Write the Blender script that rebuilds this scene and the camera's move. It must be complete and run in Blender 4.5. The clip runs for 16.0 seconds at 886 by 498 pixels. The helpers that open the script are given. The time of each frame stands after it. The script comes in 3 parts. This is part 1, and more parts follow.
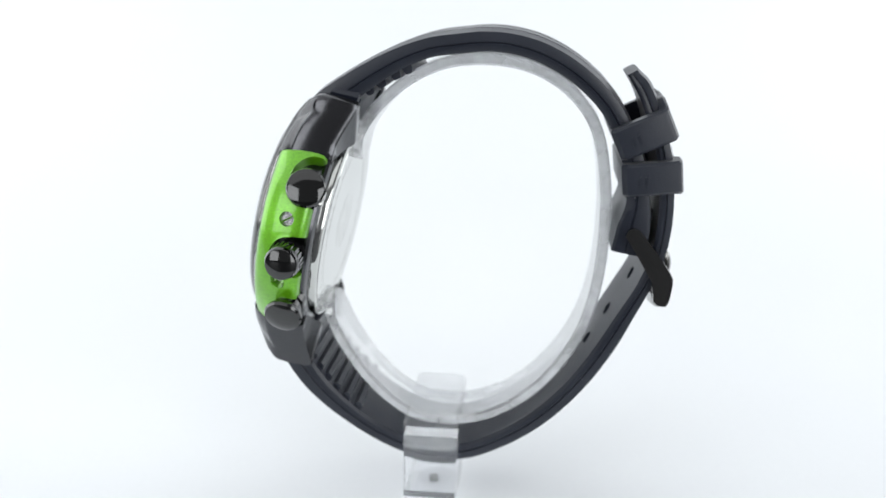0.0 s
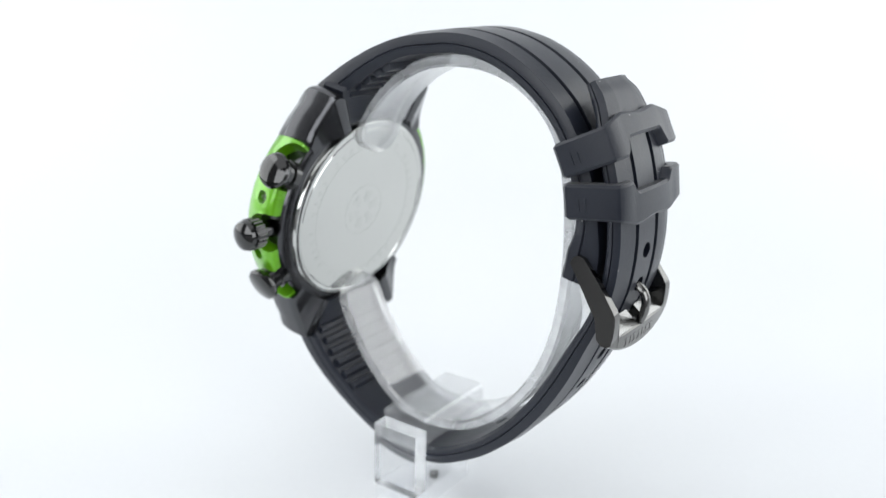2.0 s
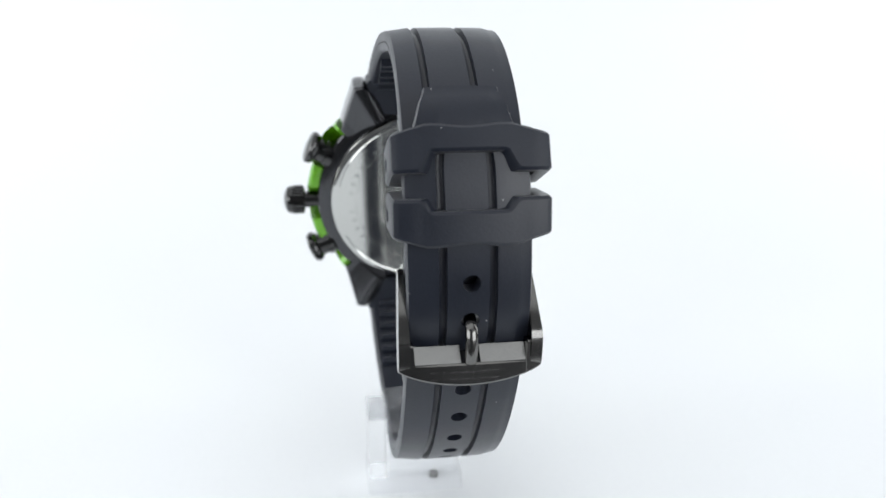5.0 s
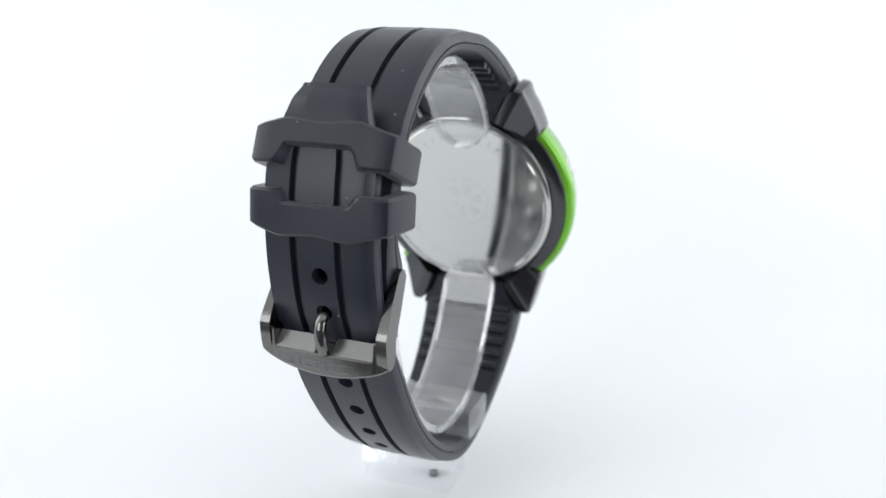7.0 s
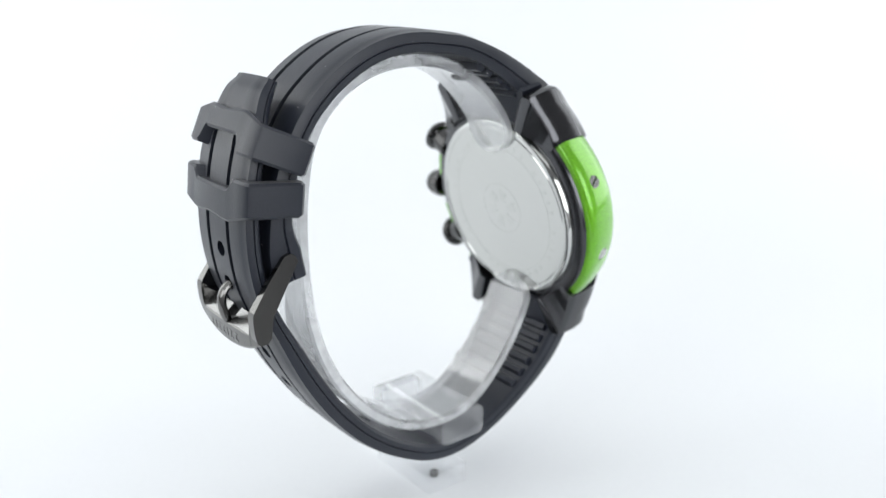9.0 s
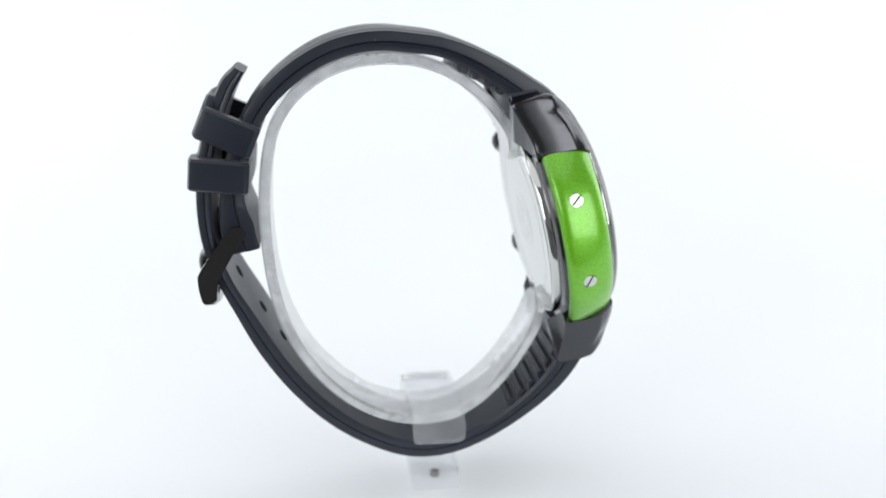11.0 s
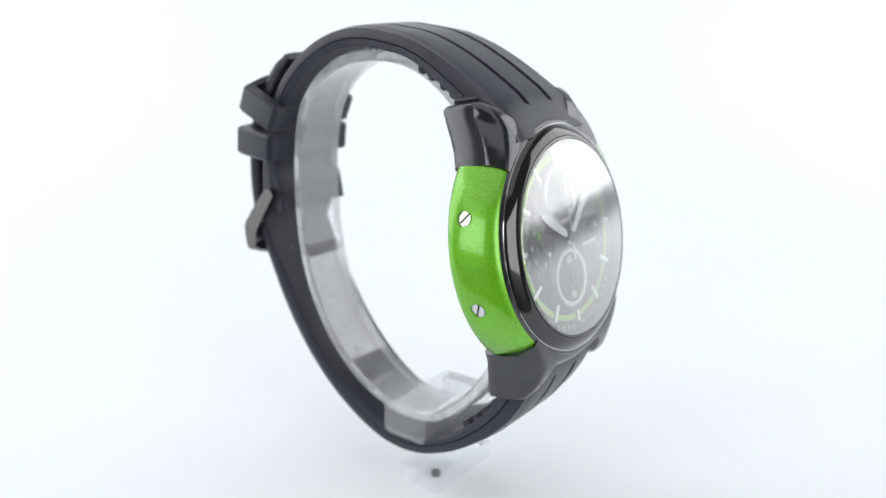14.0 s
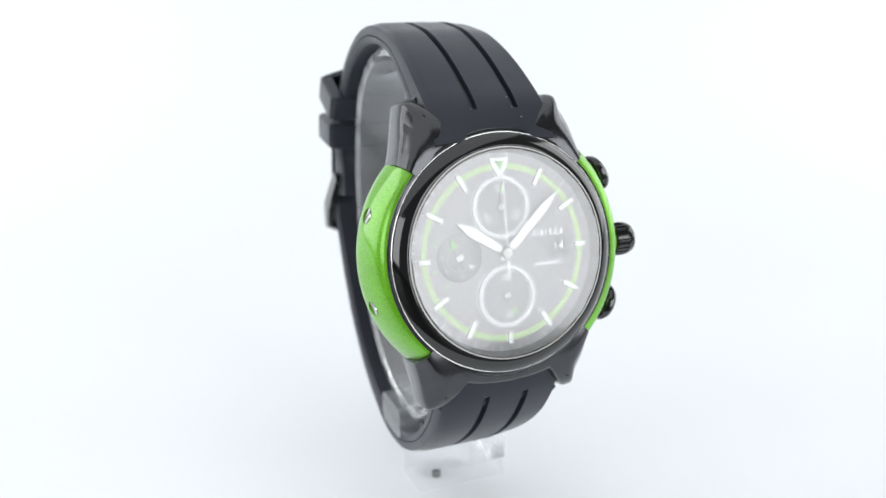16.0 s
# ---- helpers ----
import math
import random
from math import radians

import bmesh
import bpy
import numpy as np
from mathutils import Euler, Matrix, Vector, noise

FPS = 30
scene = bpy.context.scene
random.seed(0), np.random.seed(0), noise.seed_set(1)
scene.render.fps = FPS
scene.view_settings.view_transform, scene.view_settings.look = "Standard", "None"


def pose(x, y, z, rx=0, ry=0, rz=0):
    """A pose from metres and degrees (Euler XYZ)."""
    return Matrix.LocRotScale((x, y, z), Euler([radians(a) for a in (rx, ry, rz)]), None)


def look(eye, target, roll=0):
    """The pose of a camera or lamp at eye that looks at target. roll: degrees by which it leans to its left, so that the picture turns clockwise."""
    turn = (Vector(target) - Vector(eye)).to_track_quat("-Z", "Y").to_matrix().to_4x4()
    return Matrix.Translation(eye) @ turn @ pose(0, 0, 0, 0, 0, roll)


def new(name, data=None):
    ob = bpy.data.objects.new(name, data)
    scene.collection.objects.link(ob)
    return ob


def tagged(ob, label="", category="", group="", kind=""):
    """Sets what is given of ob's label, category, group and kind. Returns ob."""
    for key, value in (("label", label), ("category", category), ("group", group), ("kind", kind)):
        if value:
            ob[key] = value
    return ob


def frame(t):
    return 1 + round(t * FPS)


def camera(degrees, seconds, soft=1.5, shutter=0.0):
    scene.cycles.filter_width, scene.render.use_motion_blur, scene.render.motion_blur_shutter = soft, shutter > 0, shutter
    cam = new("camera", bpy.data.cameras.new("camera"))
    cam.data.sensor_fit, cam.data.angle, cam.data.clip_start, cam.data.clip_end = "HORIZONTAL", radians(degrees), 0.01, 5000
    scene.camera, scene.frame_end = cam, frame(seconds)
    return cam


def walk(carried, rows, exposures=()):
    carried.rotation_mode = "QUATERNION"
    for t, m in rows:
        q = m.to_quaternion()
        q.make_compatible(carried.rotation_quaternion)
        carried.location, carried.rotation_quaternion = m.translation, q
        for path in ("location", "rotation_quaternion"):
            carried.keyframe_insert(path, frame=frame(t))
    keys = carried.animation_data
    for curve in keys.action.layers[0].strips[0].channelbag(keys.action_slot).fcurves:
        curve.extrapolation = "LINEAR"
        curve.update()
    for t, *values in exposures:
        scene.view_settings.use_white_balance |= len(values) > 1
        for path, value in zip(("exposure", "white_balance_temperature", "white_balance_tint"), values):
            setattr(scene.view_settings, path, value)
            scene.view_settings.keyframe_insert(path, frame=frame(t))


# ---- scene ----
# A wristwatch on a clear acrylic display stand that turns evenly on a white sweep.
# Local plan of the watch in millimetres: x towards the buckle, y towards nine o'clock, z up from the table.
TURN_START, TURN_RATE = -6.9, -15.05
TABLE = 104.0

cam = camera(54.08, 16.0)
CAM_POSE = pose(0, -0.1635, (TABLE - 1.8) / 1000, 90 - 17.35, 0, -0.54) @ pose(0, 0, 0, 0, 0, 0.24)
cam.data.dof.use_dof, cam.data.dof.focus_distance, cam.data.dof.aperture_fstop = True, 0.139, 18.0
walk(cam, [(0.0, CAM_POSE), (16.0, CAM_POSE)])

# ---- light ----
world = bpy.data.worlds.new("studio")
scene.world = world
world.use_nodes = True
bg = world.node_tree.nodes["Background"]
bg.inputs[0].default_value = (0.93, 0.96, 1.0, 1)
bg.inputs[1].default_value = 0.2
scene.view_settings.exposure = 0.0


def softbox(name, eye, target, w, h, power, colour):
    data = bpy.data.lights.new(name, "AREA")
    data.shape, data.size, data.size_y, data.energy, data.color = "RECTANGLE", w, h, power, colour
    ob = new(name, data)
    ob.matrix_world = look(eye, target)
    return ob


softbox("softbox_top", (-0.2, 0.08, 0.8), (-0.08, 0.08, 0.0), 1.6, 1.5, 6.3, (0.96, 0.985, 1.0))
softbox("softbox_right", (0.425, -0.515, 0.19), (0, 0, 0.06), 0.54, 0.44, 2.8, (0.95, 0.975, 1.0))
softbox("softbox_left_front", (-0.46, -0.50, 0.24), (0, 0, 0.06), 0.4, 0.36, 1.5, (0.95, 0.975, 1.0))
softbox("softbox_left", (-0.62, 0.15, 0.3), (0, 0.2, 0.05), 0.55, 0.55, 2.35, (0.97, 0.995, 1.0))
softbox("softbox_far_right", (0.62, 0.25, 0.3), (0, 0.3, 0.05), 0.55, 0.55, 2.35, (0.97, 0.995, 1.0))


# ---- materials ----
def material(name, colour, rough=0.5, metal=0.0, grain=900.0, bump=0.0, vary=0.1, rough_vary=0.08, coat=0.0, spec=0.5, large=60.0, sheen=0.0):
    m = bpy.data.materials.new(name)
    m.use_nodes = True
    nt = m.node_tree
    b = nt.nodes["Principled BSDF"]
    b.inputs["Metallic"].default_value = metal
    b.inputs["Coat Weight"].default_value = coat
    b.inputs["Sheen Weight"].default_value, b.inputs["Sheen Roughness"].default_value = sheen, 0.35
    b.inputs["Coat Roughness"].default_value = 0.08
    b.inputs["Specular IOR Level"].default_value = spec
    tc = nt.nodes.new("ShaderNodeTexCoord")
    fine = nt.nodes.new("ShaderNodeTexNoise")
    fine.inputs["Scale"].default_value, fine.inputs["Detail"].default_value = grain, 3.0
    wide = nt.nodes.new("ShaderNodeTexNoise")
    wide.inputs["Scale"].default_value, wide.inputs["Detail"].default_value = large, 4.0
    nt.links.new(tc.outputs["Object"], fine.inputs["Vector"])
    nt.links.new(tc.outputs["Object"], wide.inputs["Vector"])
    both = nt.nodes.new("ShaderNodeMath")
    both.operation = "ADD"
    nt.links.new(fine.outputs["Fac"], both.inputs[0])
    nt.links.new(wide.outputs["Fac"], both.inputs[1])
    tone = nt.nodes.new("ShaderNodeMapRange")
    tone.inputs["From Min"].default_value, tone.inputs["From Max"].default_value = 0.6, 1.4
    tone.inputs["To Min"].default_value, tone.inputs["To Max"].default_value = 1 - vary, 1 + vary
    nt.links.new(both.outputs[0], tone.inputs["Value"])
    mul = nt.nodes.new("ShaderNodeVectorMath")
    mul.operation = "SCALE"
    mul.inputs[0].default_value = colour
    nt.links.new(tone.outputs[0], mul.inputs["Scale"])
    nt.links.new(mul.outputs[0], b.inputs["Base Color"])
    rr = nt.nodes.new("ShaderNodeMapRange")
    rr.inputs["From Min"].default_value, rr.inputs["From Max"].default_value = 0.3, 0.7
    rr.inputs["To Min"].default_value = max(0.02, rough - rough_vary)
    rr.inputs["To Max"].default_value = rough + rough_vary
    nt.links.new(wide.outputs["Fac"], rr.inputs["Value"])
    nt.links.new(rr.outputs[0], b.inputs["Roughness"])
    if bump:
        bp = nt.nodes.new("ShaderNodeBump")
        bp.inputs["Strength"].default_value, bp.inputs["Distance"].default_value = bump, 0.0001
        nt.links.new(fine.outputs["Fac"], bp.inputs["Height"])
        nt.links.new(bp.outputs[0], b.inputs["Normal"])
    return m


def gloss_weight(nt, base, rise, steep=4.0):
    """Mirror gloss of a clear surface: weak face on, strong at a glance."""
    lw, power, scale = nt.nodes.new("ShaderNodeLayerWeight"), nt.nodes.new("ShaderNodeMath"), nt.nodes.new("ShaderNodeMath")
    lw.inputs["Blend"].default_value = 0.5
    power.operation, scale.operation = "POWER", "MULTIPLY_ADD"
    power.inputs[1].default_value = steep
    scale.inputs[1].default_value, scale.inputs[2].default_value = rise, base
    nt.links.new(lw.outputs["Facing"], power.inputs[0])
    nt.links.new(power.outputs[0], scale.inputs[0])
    return scale.outputs[0]


def clear(name, base, rise, tint, haze, steep=4.0):
    """Clear plastic: see-through with mirror gloss and a little milky haze."""
    m = bpy.data.materials.new(name)
    m.use_nodes = True
    nt = m.node_tree
    nt.nodes.remove(nt.nodes["Principled BSDF"])
    see, milk, thin, both, gloss, mix, top = (nt.nodes.new("ShaderNode" + n) for n in ("BsdfTransparent", "BsdfDiffuse", "BsdfTranslucent", "MixShader", "BsdfGlossy", "MixShader", "MixShader"))
    see.inputs["Color"].default_value = (*tint, 1)
    milk.inputs["Color"].default_value = (0.96, 0.97, 0.985, 1)
    thin.inputs["Color"].default_value = (0.96, 0.97, 0.985, 1)
    gloss.inputs["Roughness"].default_value = 0.06
    tc, noise, span = nt.nodes.new("ShaderNodeTexCoord"), nt.nodes.new("ShaderNodeTexNoise"), nt.nodes.new("ShaderNodeMapRange")
    noise.inputs["Scale"].default_value, noise.inputs["Detail"].default_value = 140.0, 5.0
    span.inputs["From Min"].default_value, span.inputs["From Max"].default_value = 0.3, 0.7
    span.inputs["To Min"].default_value, span.inputs["To Max"].default_value = haze * 0.55, haze * 1.45
    nt.links.new(tc.outputs["Object"], noise.inputs["Vector"])
    nt.links.new(noise.outputs["Fac"], span.inputs["Value"])
    nt.links.new(span.outputs["Result"], mix.inputs[0])
    nt.links.new(see.outputs[0], mix.inputs[1])
    nt.links.new(milk.outputs[0], both.inputs[1])
    nt.links.new(thin.outputs[0], both.inputs[2])
    nt.links.new(both.outputs[0], mix.inputs[2])
    nt.links.new(gloss_weight(nt, base, rise, steep), top.inputs[0])
    nt.links.new(mix.outputs[0], top.inputs[1])
    nt.links.new(gloss.outputs[0], top.inputs[2])
    nt.links.new(top.outputs[0], nt.nodes["Material Output"].inputs["Surface"])
    return m


def solid_acrylic(name, haze):
    """Thick clear plastic that bends what is seen through it, with a little milky haze."""
    m = bpy.data.materials.new(name)
    m.use_nodes = True
    nt = m.node_tree
    b = nt.nodes["Principled BSDF"]
    b.inputs["Base Color"].default_value = (0.98, 0.985, 0.99, 1)
    b.inputs["Transmission Weight"].default_value = 1.0
    b.inputs["Roughness"].default_value = 0.06
    b.inputs["IOR"].default_value = 1.49
    milk, mix = nt.nodes.new("ShaderNodeBsdfTranslucent"), nt.nodes.new("ShaderNodeMixShader")
    milk.inputs["Color"].default_value = (0.95, 0.965, 0.98, 1)
    mix.inputs[0].default_value = haze
    nt.links.new(b.outputs[0], mix.inputs[1])
    nt.links.new(milk.outputs[0], mix.inputs[2])
    nt.links.new(mix.outputs[0], nt.nodes["Material Output"].inputs["Surface"])
    return m


def thin_glass(name, base, rise, steep):
    """A thin pane: clear, with the mirror gloss of glass on top."""
    m = bpy.data.materials.new(name)
    m.use_nodes = True
    nt = m.node_tree
    nt.nodes.remove(nt.nodes["Principled BSDF"])
    see, gloss, mix = (nt.nodes.new("ShaderNode" + n) for n in ("BsdfTransparent", "BsdfGlossy", "MixShader"))
    gloss.inputs["Roughness"].default_value = 0.1
    nt.links.new(gloss_weight(nt, base, rise, steep), mix.inputs[0])
    nt.links.new(see.outputs[0], mix.inputs[1])
    nt.links.new(gloss.outputs[0], mix.inputs[2])
    nt.links.new(mix.outputs[0], nt.nodes["Material Output"].inputs["Surface"])
    return m


RUBBER = material("black_rubber", (0.0100, 0.0130, 0.0222), 0.38, 0, 2600, 0.25, 0.2, 0.08, 0, 0.46, 60.0, 0.11)
def add_dust(m, cells, size, colour):
    """Sparse pale specks of dust lying on a dark surface."""
    nt = m.node_tree
    b = nt.nodes["Principled BSDF"]
    old = b.inputs["Base Color"].links[0].from_socket
    tc, vor, less, mix = (nt.nodes.new("ShaderNode" + n) for n in ("TexCoord", "TexVoronoi", "Math", "Mix"))
    vor.inputs["Scale"].default_value = cells
    less.operation = "LESS_THAN"
    less.inputs[1].default_value = size
    mix.data_type = "RGBA"
    colour_in = [k for k in mix.inputs if k.type == "RGBA"]
    colour_in[1].default_value = (*colour, 1)
    nt.links.new(tc.outputs["Object"], vor.inputs["Vector"])
    nt.links.new(vor.outputs["Distance"], less.inputs[0])
    nt.links.new(less.outputs[0], mix.inputs[0])
    nt.links.new(old, colour_in[0])
    nt.links.new([k for k in mix.outputs if k.type == "RGBA"][0], b.inputs["Base Color"])


add_dust(RUBBER, 260.0, 0.03, (0.32, 0.32, 0.33))
BLACK = material("black_plated_steel", (0.072, 0.073, 0.078), 0.20, 1.0, 1500, 0.02, 0.08, 0.04, 0.3)
GLOSSY = material("gloss_black_bezel", (0.05, 0.05, 0.05), 0.08, 1.0, 1500, 0.01, 0.08, 0.03, 0.6)
GUN = material("gunmetal", (0.165, 0.163, 0.158), 0.14, 1.0, 2200, 0.05, 0.1, 0.06)
STEEL = material("polished_steel", (0.66, 0.66, 0.65), 0.24, 1.0, 1800, 0.0, 0.04, 0.04)
# Paler copy of the gunmetal, with reflected brightness put into the colour.
LIT_GUN = material("lit_gunmetal", (0.27, 0.27, 0.265), 0.2, 1.0, 2200, 0.03, 0.08, 0.06)
BRUSHED = material("satin_steel", (0.585, 0.59, 0.57), 0.07, 1.0, 2400, 0.0, 0.03, 0.03)
ETCH = material("etched_steel", (0.555, 0.56, 0.54), 0.11, 1.0, 3000, 0.2, 0.1, 0.05)
GREEN = material("green_metallic_paint", (0.135, 0.430, 0.005), 0.34, 0.35, 3800, 0.10, 0.42, 0.05, 0.8)
DIAL = material("black_dial", (0.068, 0.068, 0.072), 0.30, 0, 2500, 0.0, 0.15, 0.05, 0, 0.75)
MATTE = material("matte_black_print", (0.054, 0.054, 0.058), 0.32, 0, 2500, 0.0, 0.12, 0.05, 0, 0.65)
INK = material("black_ink", (0.008, 0.008, 0.009), 0.5, 0, 2500, 0.0, 0.1, 0.05, 0, 0.3)
PALE = material("pale_green_ring", (0.26, 0.42, 0.12), 0.5, 0, 2500, 0.05, 0.1, 0.05)
LUME = material("white_lume", (0.66, 0.68, 0.66), 0.45, 0, 3000, 0.05, 0.04, 0.05)
SILVER = material("silver_print", (0.55, 0.56, 0.57), 0.4, 0.15, 3000, 0.05, 0.06, 0.05)
NEEDLE = material("needle_green", (0.09, 0.30, 0.03), 0.4, 0, 3000, 0.05, 0.06, 0.05)
WHITE = material("white_sweep_paper", (0.80, 0.82, 0.84), 0.65, 0, 700, 0.04, 0.012, 0.04, 0, 0.2, 9.0)
# For the added unseen slab that gives the glossy parts something dark to mirror.
SLAB_DARK = material("dark_slab_surface", (0.06, 0.06, 0.065), 0.5, 0, 400, 0.05, 0.12, 0.06)
ACRYLIC = clear("clear_acrylic", 0.06, 1.0, (0.992, 0.995, 0.998), 0.15, 2.4)
BLOCK = solid_acrylic("solid_acrylic", 0.09)
BLOCK_CLEAR = clear("clear_acrylic_block", 0.10, 0.7, (0.99, 0.993, 0.997), 0.12)
# Whiter haze for the ring's edges, a painted glint of edges catching light.
ACRYLIC_EDGE = clear("glint_acrylic_edge", 0.26, 0.7, (0.985, 0.99, 0.995), 0.40)
CRYSTAL = thin_glass("watch_glass", 0.165, 6.0, 4.5)


# ---- building helpers ----
def part(name, bm, mat, parent=None, label="", angle=32, bevel=0.0, edge=None):
    if bevel:
        sharp = [e for e in bm.edges if len(e.link_faces) == 2 and e.calc_face_angle(0) > radians(40)]
        bmesh.ops.bevel(bm, geom=sharp, offset=bevel, segments=2, profile=0.6, affect="EDGES", clamp_overlap=True, material=1 if edge else -1)
    bmesh.ops.recalc_face_normals(bm, faces=bm.faces[:])
    for f in bm.faces:
        f.smooth = True
    me = bpy.data.meshes.new(name)
    bm.to_mesh(me)
    bm.free()
    me.set_sharp_from_angle(angle=radians(angle))
    me.materials.append(mat)
    if edge:
        me.materials.append(edge)
    ob = new(name, me)
    if parent:
        ob.parent = parent
    if label:
        tagged(ob, label=label)
    return ob


def W(x, y, z):
    """Millimetres in the watch's plan, z from the camera's height, to metres."""
    return Vector((x, y, z + TABLE)) / 1000


TILT = radians(12)
ORIGIN = Vector((-28.6, -0.7, -45.3))
CASE_SCALE = 1.02
AXIS_A, AXIS_B = Vector((0, -1, 0)), Vector((math.sin(TILT), 0, math.cos(TILT)))
AXIS_C = AXIS_A.cross(AXIS_B)


def C(a, b, c):
    """Millimetres on the dial: a to three o'clock, b to twelve, c out of the glass."""
    p = ORIGIN + CASE_SCALE * (a * AXIS_A + b * AXIS_B + c * AXIS_C)
    return W(*p)


def faces_between(bm, rings, closed_ring=True, closed_path=False):
    n = len(rings[0])
    for i in range(len(rings) - (0 if closed_path else 1)):
        r0, r1 = rings[i], rings[(i + 1) % len(rings)]
        for j in range(n if closed_ring else n - 1):
            k = (j + 1) % n
            bm.faces.new((r0[j], r0[k], r1[k], r1[j]))


def lathe(bm, profile, place=C, centre=(0, 0), steps=96, cap=True):
    """Turn (radius, height) pairs round an axis; place maps three numbers to a vector."""
    rings = []
    for rad, h in profile:
        rings.append([bm.verts.new(place(centre[0] + rad * math.cos(2 * math.pi * i / steps), centre[1] + rad * math.sin(2 * math.pi * i / steps), h)) for i in range(steps)])
    faces_between(bm, rings)
    if cap:
        bm.faces.new(rings[0])
        bm.faces.new(rings[-1])
    return bm


def ring_lathe(bm, profile, place=C, centre=(0, 0), steps=96):
    rings = []
    for rad, h in profile:
        rings.append([bm.verts.new(place(centre[0] + rad * math.cos(2 * math.pi * i / steps), centre[1] + rad * math.sin(2 * math.pi * i / steps), h)) for i in range(steps)])
    faces_between(bm, rings, closed_path=True)
    return bm


def prism(bm, outline, lo, hi, place):
    """Extrude a flat outline of (u, v) between two heights."""
    a = [bm.verts.new(place(u, v, lo)) for u, v in outline]
    b = [bm.verts.new(place(u, v, hi)) for u, v in outline]
    faces_between(bm, [a, b])
    bm.faces.new(a)
    bm.faces.new(b)
    return bm


def box(bm, lo, hi, place=W):
    return prism(bm, [(lo[0], lo[1]), (hi[0], lo[1]), (hi[0], hi[1]), (lo[0], hi[1])], lo[2], hi[2], place)


def rounded(u0, v0, u1, v1, r, k=5):
    out = []
    for cu, cv, s in ((u1 - r, v1 - r, 0), (u0 + r, v1 - r, 90), (u0 + r, v0 + r, 180), (u1 - r, v0 + r, 270)):
        out += [(cu + r * math.cos(radians(s + 90 * i / k)), cv + r * math.sin(radians(s + 90 * i / k))) for i in range(k + 1)]
    return out


def smooth_curve(points, count):
    """Evenly spaced samples, with tangents, of a spline through the points (x, z)."""
    p = [Vector(q) for q in points]
    p = [2 * p[0] - p[1]] + p + [2 * p[-1] - p[-2]]
    dense = []
    for i in range(1, len(p) - 2):
        for j in range(24):
            t = j / 24
            dense.append(0.5 * (2 * p[i] + (p[i + 1] - p[i - 1]) * t + (2 * p[i - 1] - 5 * p[i] + 4 * p[i + 1] - p[i + 2]) * t * t + (3 * p[i] - p[i - 1] - 3 * p[i + 1] + p[i + 2]) * t ** 3))
    dense.append(p[-2])
    run = [0.0]
    for a, b in zip(dense, dense[1:]):
        run.append(run[-1] + (b - a).length)
    out, k = [], 0
    for i in range(count):
        d = run[-1] * i / (count - 1)
        while k < len(run) - 2 and run[k + 1] < d:
            k += 1
        f = (d - run[k]) / max(1e-9, run[k + 1] - run[k])
        out.append(dense[k].lerp(dense[k + 1], min(1, max(0, f))))
    tang = [(out[min(i + 1, count - 1)] - out[max(i - 1, 0)]).normalized() for i in range(count)]
    return out, tang, run[-1]


def ramp(x, a, b):
    t = min(1.0, max(0.0, (x - a) / (b - a)))
    return t * t * (3 - 2 * t)


def cut(ob, cutters):
    """Take the cutters' volumes out of ob for good."""
    for c in cutters:
        mod = ob.modifiers.new("cut", "BOOLEAN")
        mod.operation, mod.object, mod.solver = "DIFFERENCE", c, "EXACT"
    dg = bpy.context.evaluated_depsgraph_get()
    me = bpy.data.meshes.new_from_object(ob.evaluated_get(dg))
    ob.modifiers.clear()
    ob.data = me
    me.set_sharp_from_angle(angle=radians(32))
    for c in cutters:
        bpy.data.objects.remove(c)


def rod(bm, p, q, r, steps=20, cap_round=0.0):
    """A round bar from p to q, in metres."""
    d = (q - p).normalized()
    s = d.orthogonal().normalized()
    t = d.cross(s)
    L = (q - p).length
    prof = [(r, 0), (r, L)] if not cap_round else [(r - cap_round, 0), (r - cap_round * 0.3, cap_round * 0.3), (r, cap_round), (r, L - cap_round), (r - cap_round * 0.3, L - cap_round * 0.3), (r - cap_round, L)]
    rings = [[bm.verts.new(p + d * h + (s * math.cos(2 * math.pi * i / steps) + t * math.sin(2 * math.pi * i / steps)) * rad) for i in range(steps)] for rad, h in prof]
    faces_between(bm, rings)
    bm.faces.new(rings[0])
    bm.faces.new(rings[-1])
    return bm


def lettering(name, text, size, a, b, c, mat, parent, turn=0.0, depth=0.06):
    """Characters of the built-in font, standing on the dial."""
    cu = bpy.data.curves.new(name, "FONT")
    cu.body, cu.size, cu.align_x, cu.align_y, cu.extrude, cu.offset = text, size, "CENTER", "CENTER", depth / 2, 0.012
    tmp = new(name, cu)
    me = bpy.data.meshes.new_from_object(tmp.evaluated_get(bpy.context.evaluated_depsgraph_get()))
    bpy.data.objects.remove(tmp)
    cs, sn = math.cos(radians(turn)), math.sin(radians(turn))
    for v in me.vertices:
        x, y, z = v.co
        v.co = C(a + x * cs - y * sn, b + x * sn + y * cs, c - 0.8 + depth / 2 + z)
    me.materials.append(mat)
    ob = new(name, me)
    ob.parent = parent
    return ob


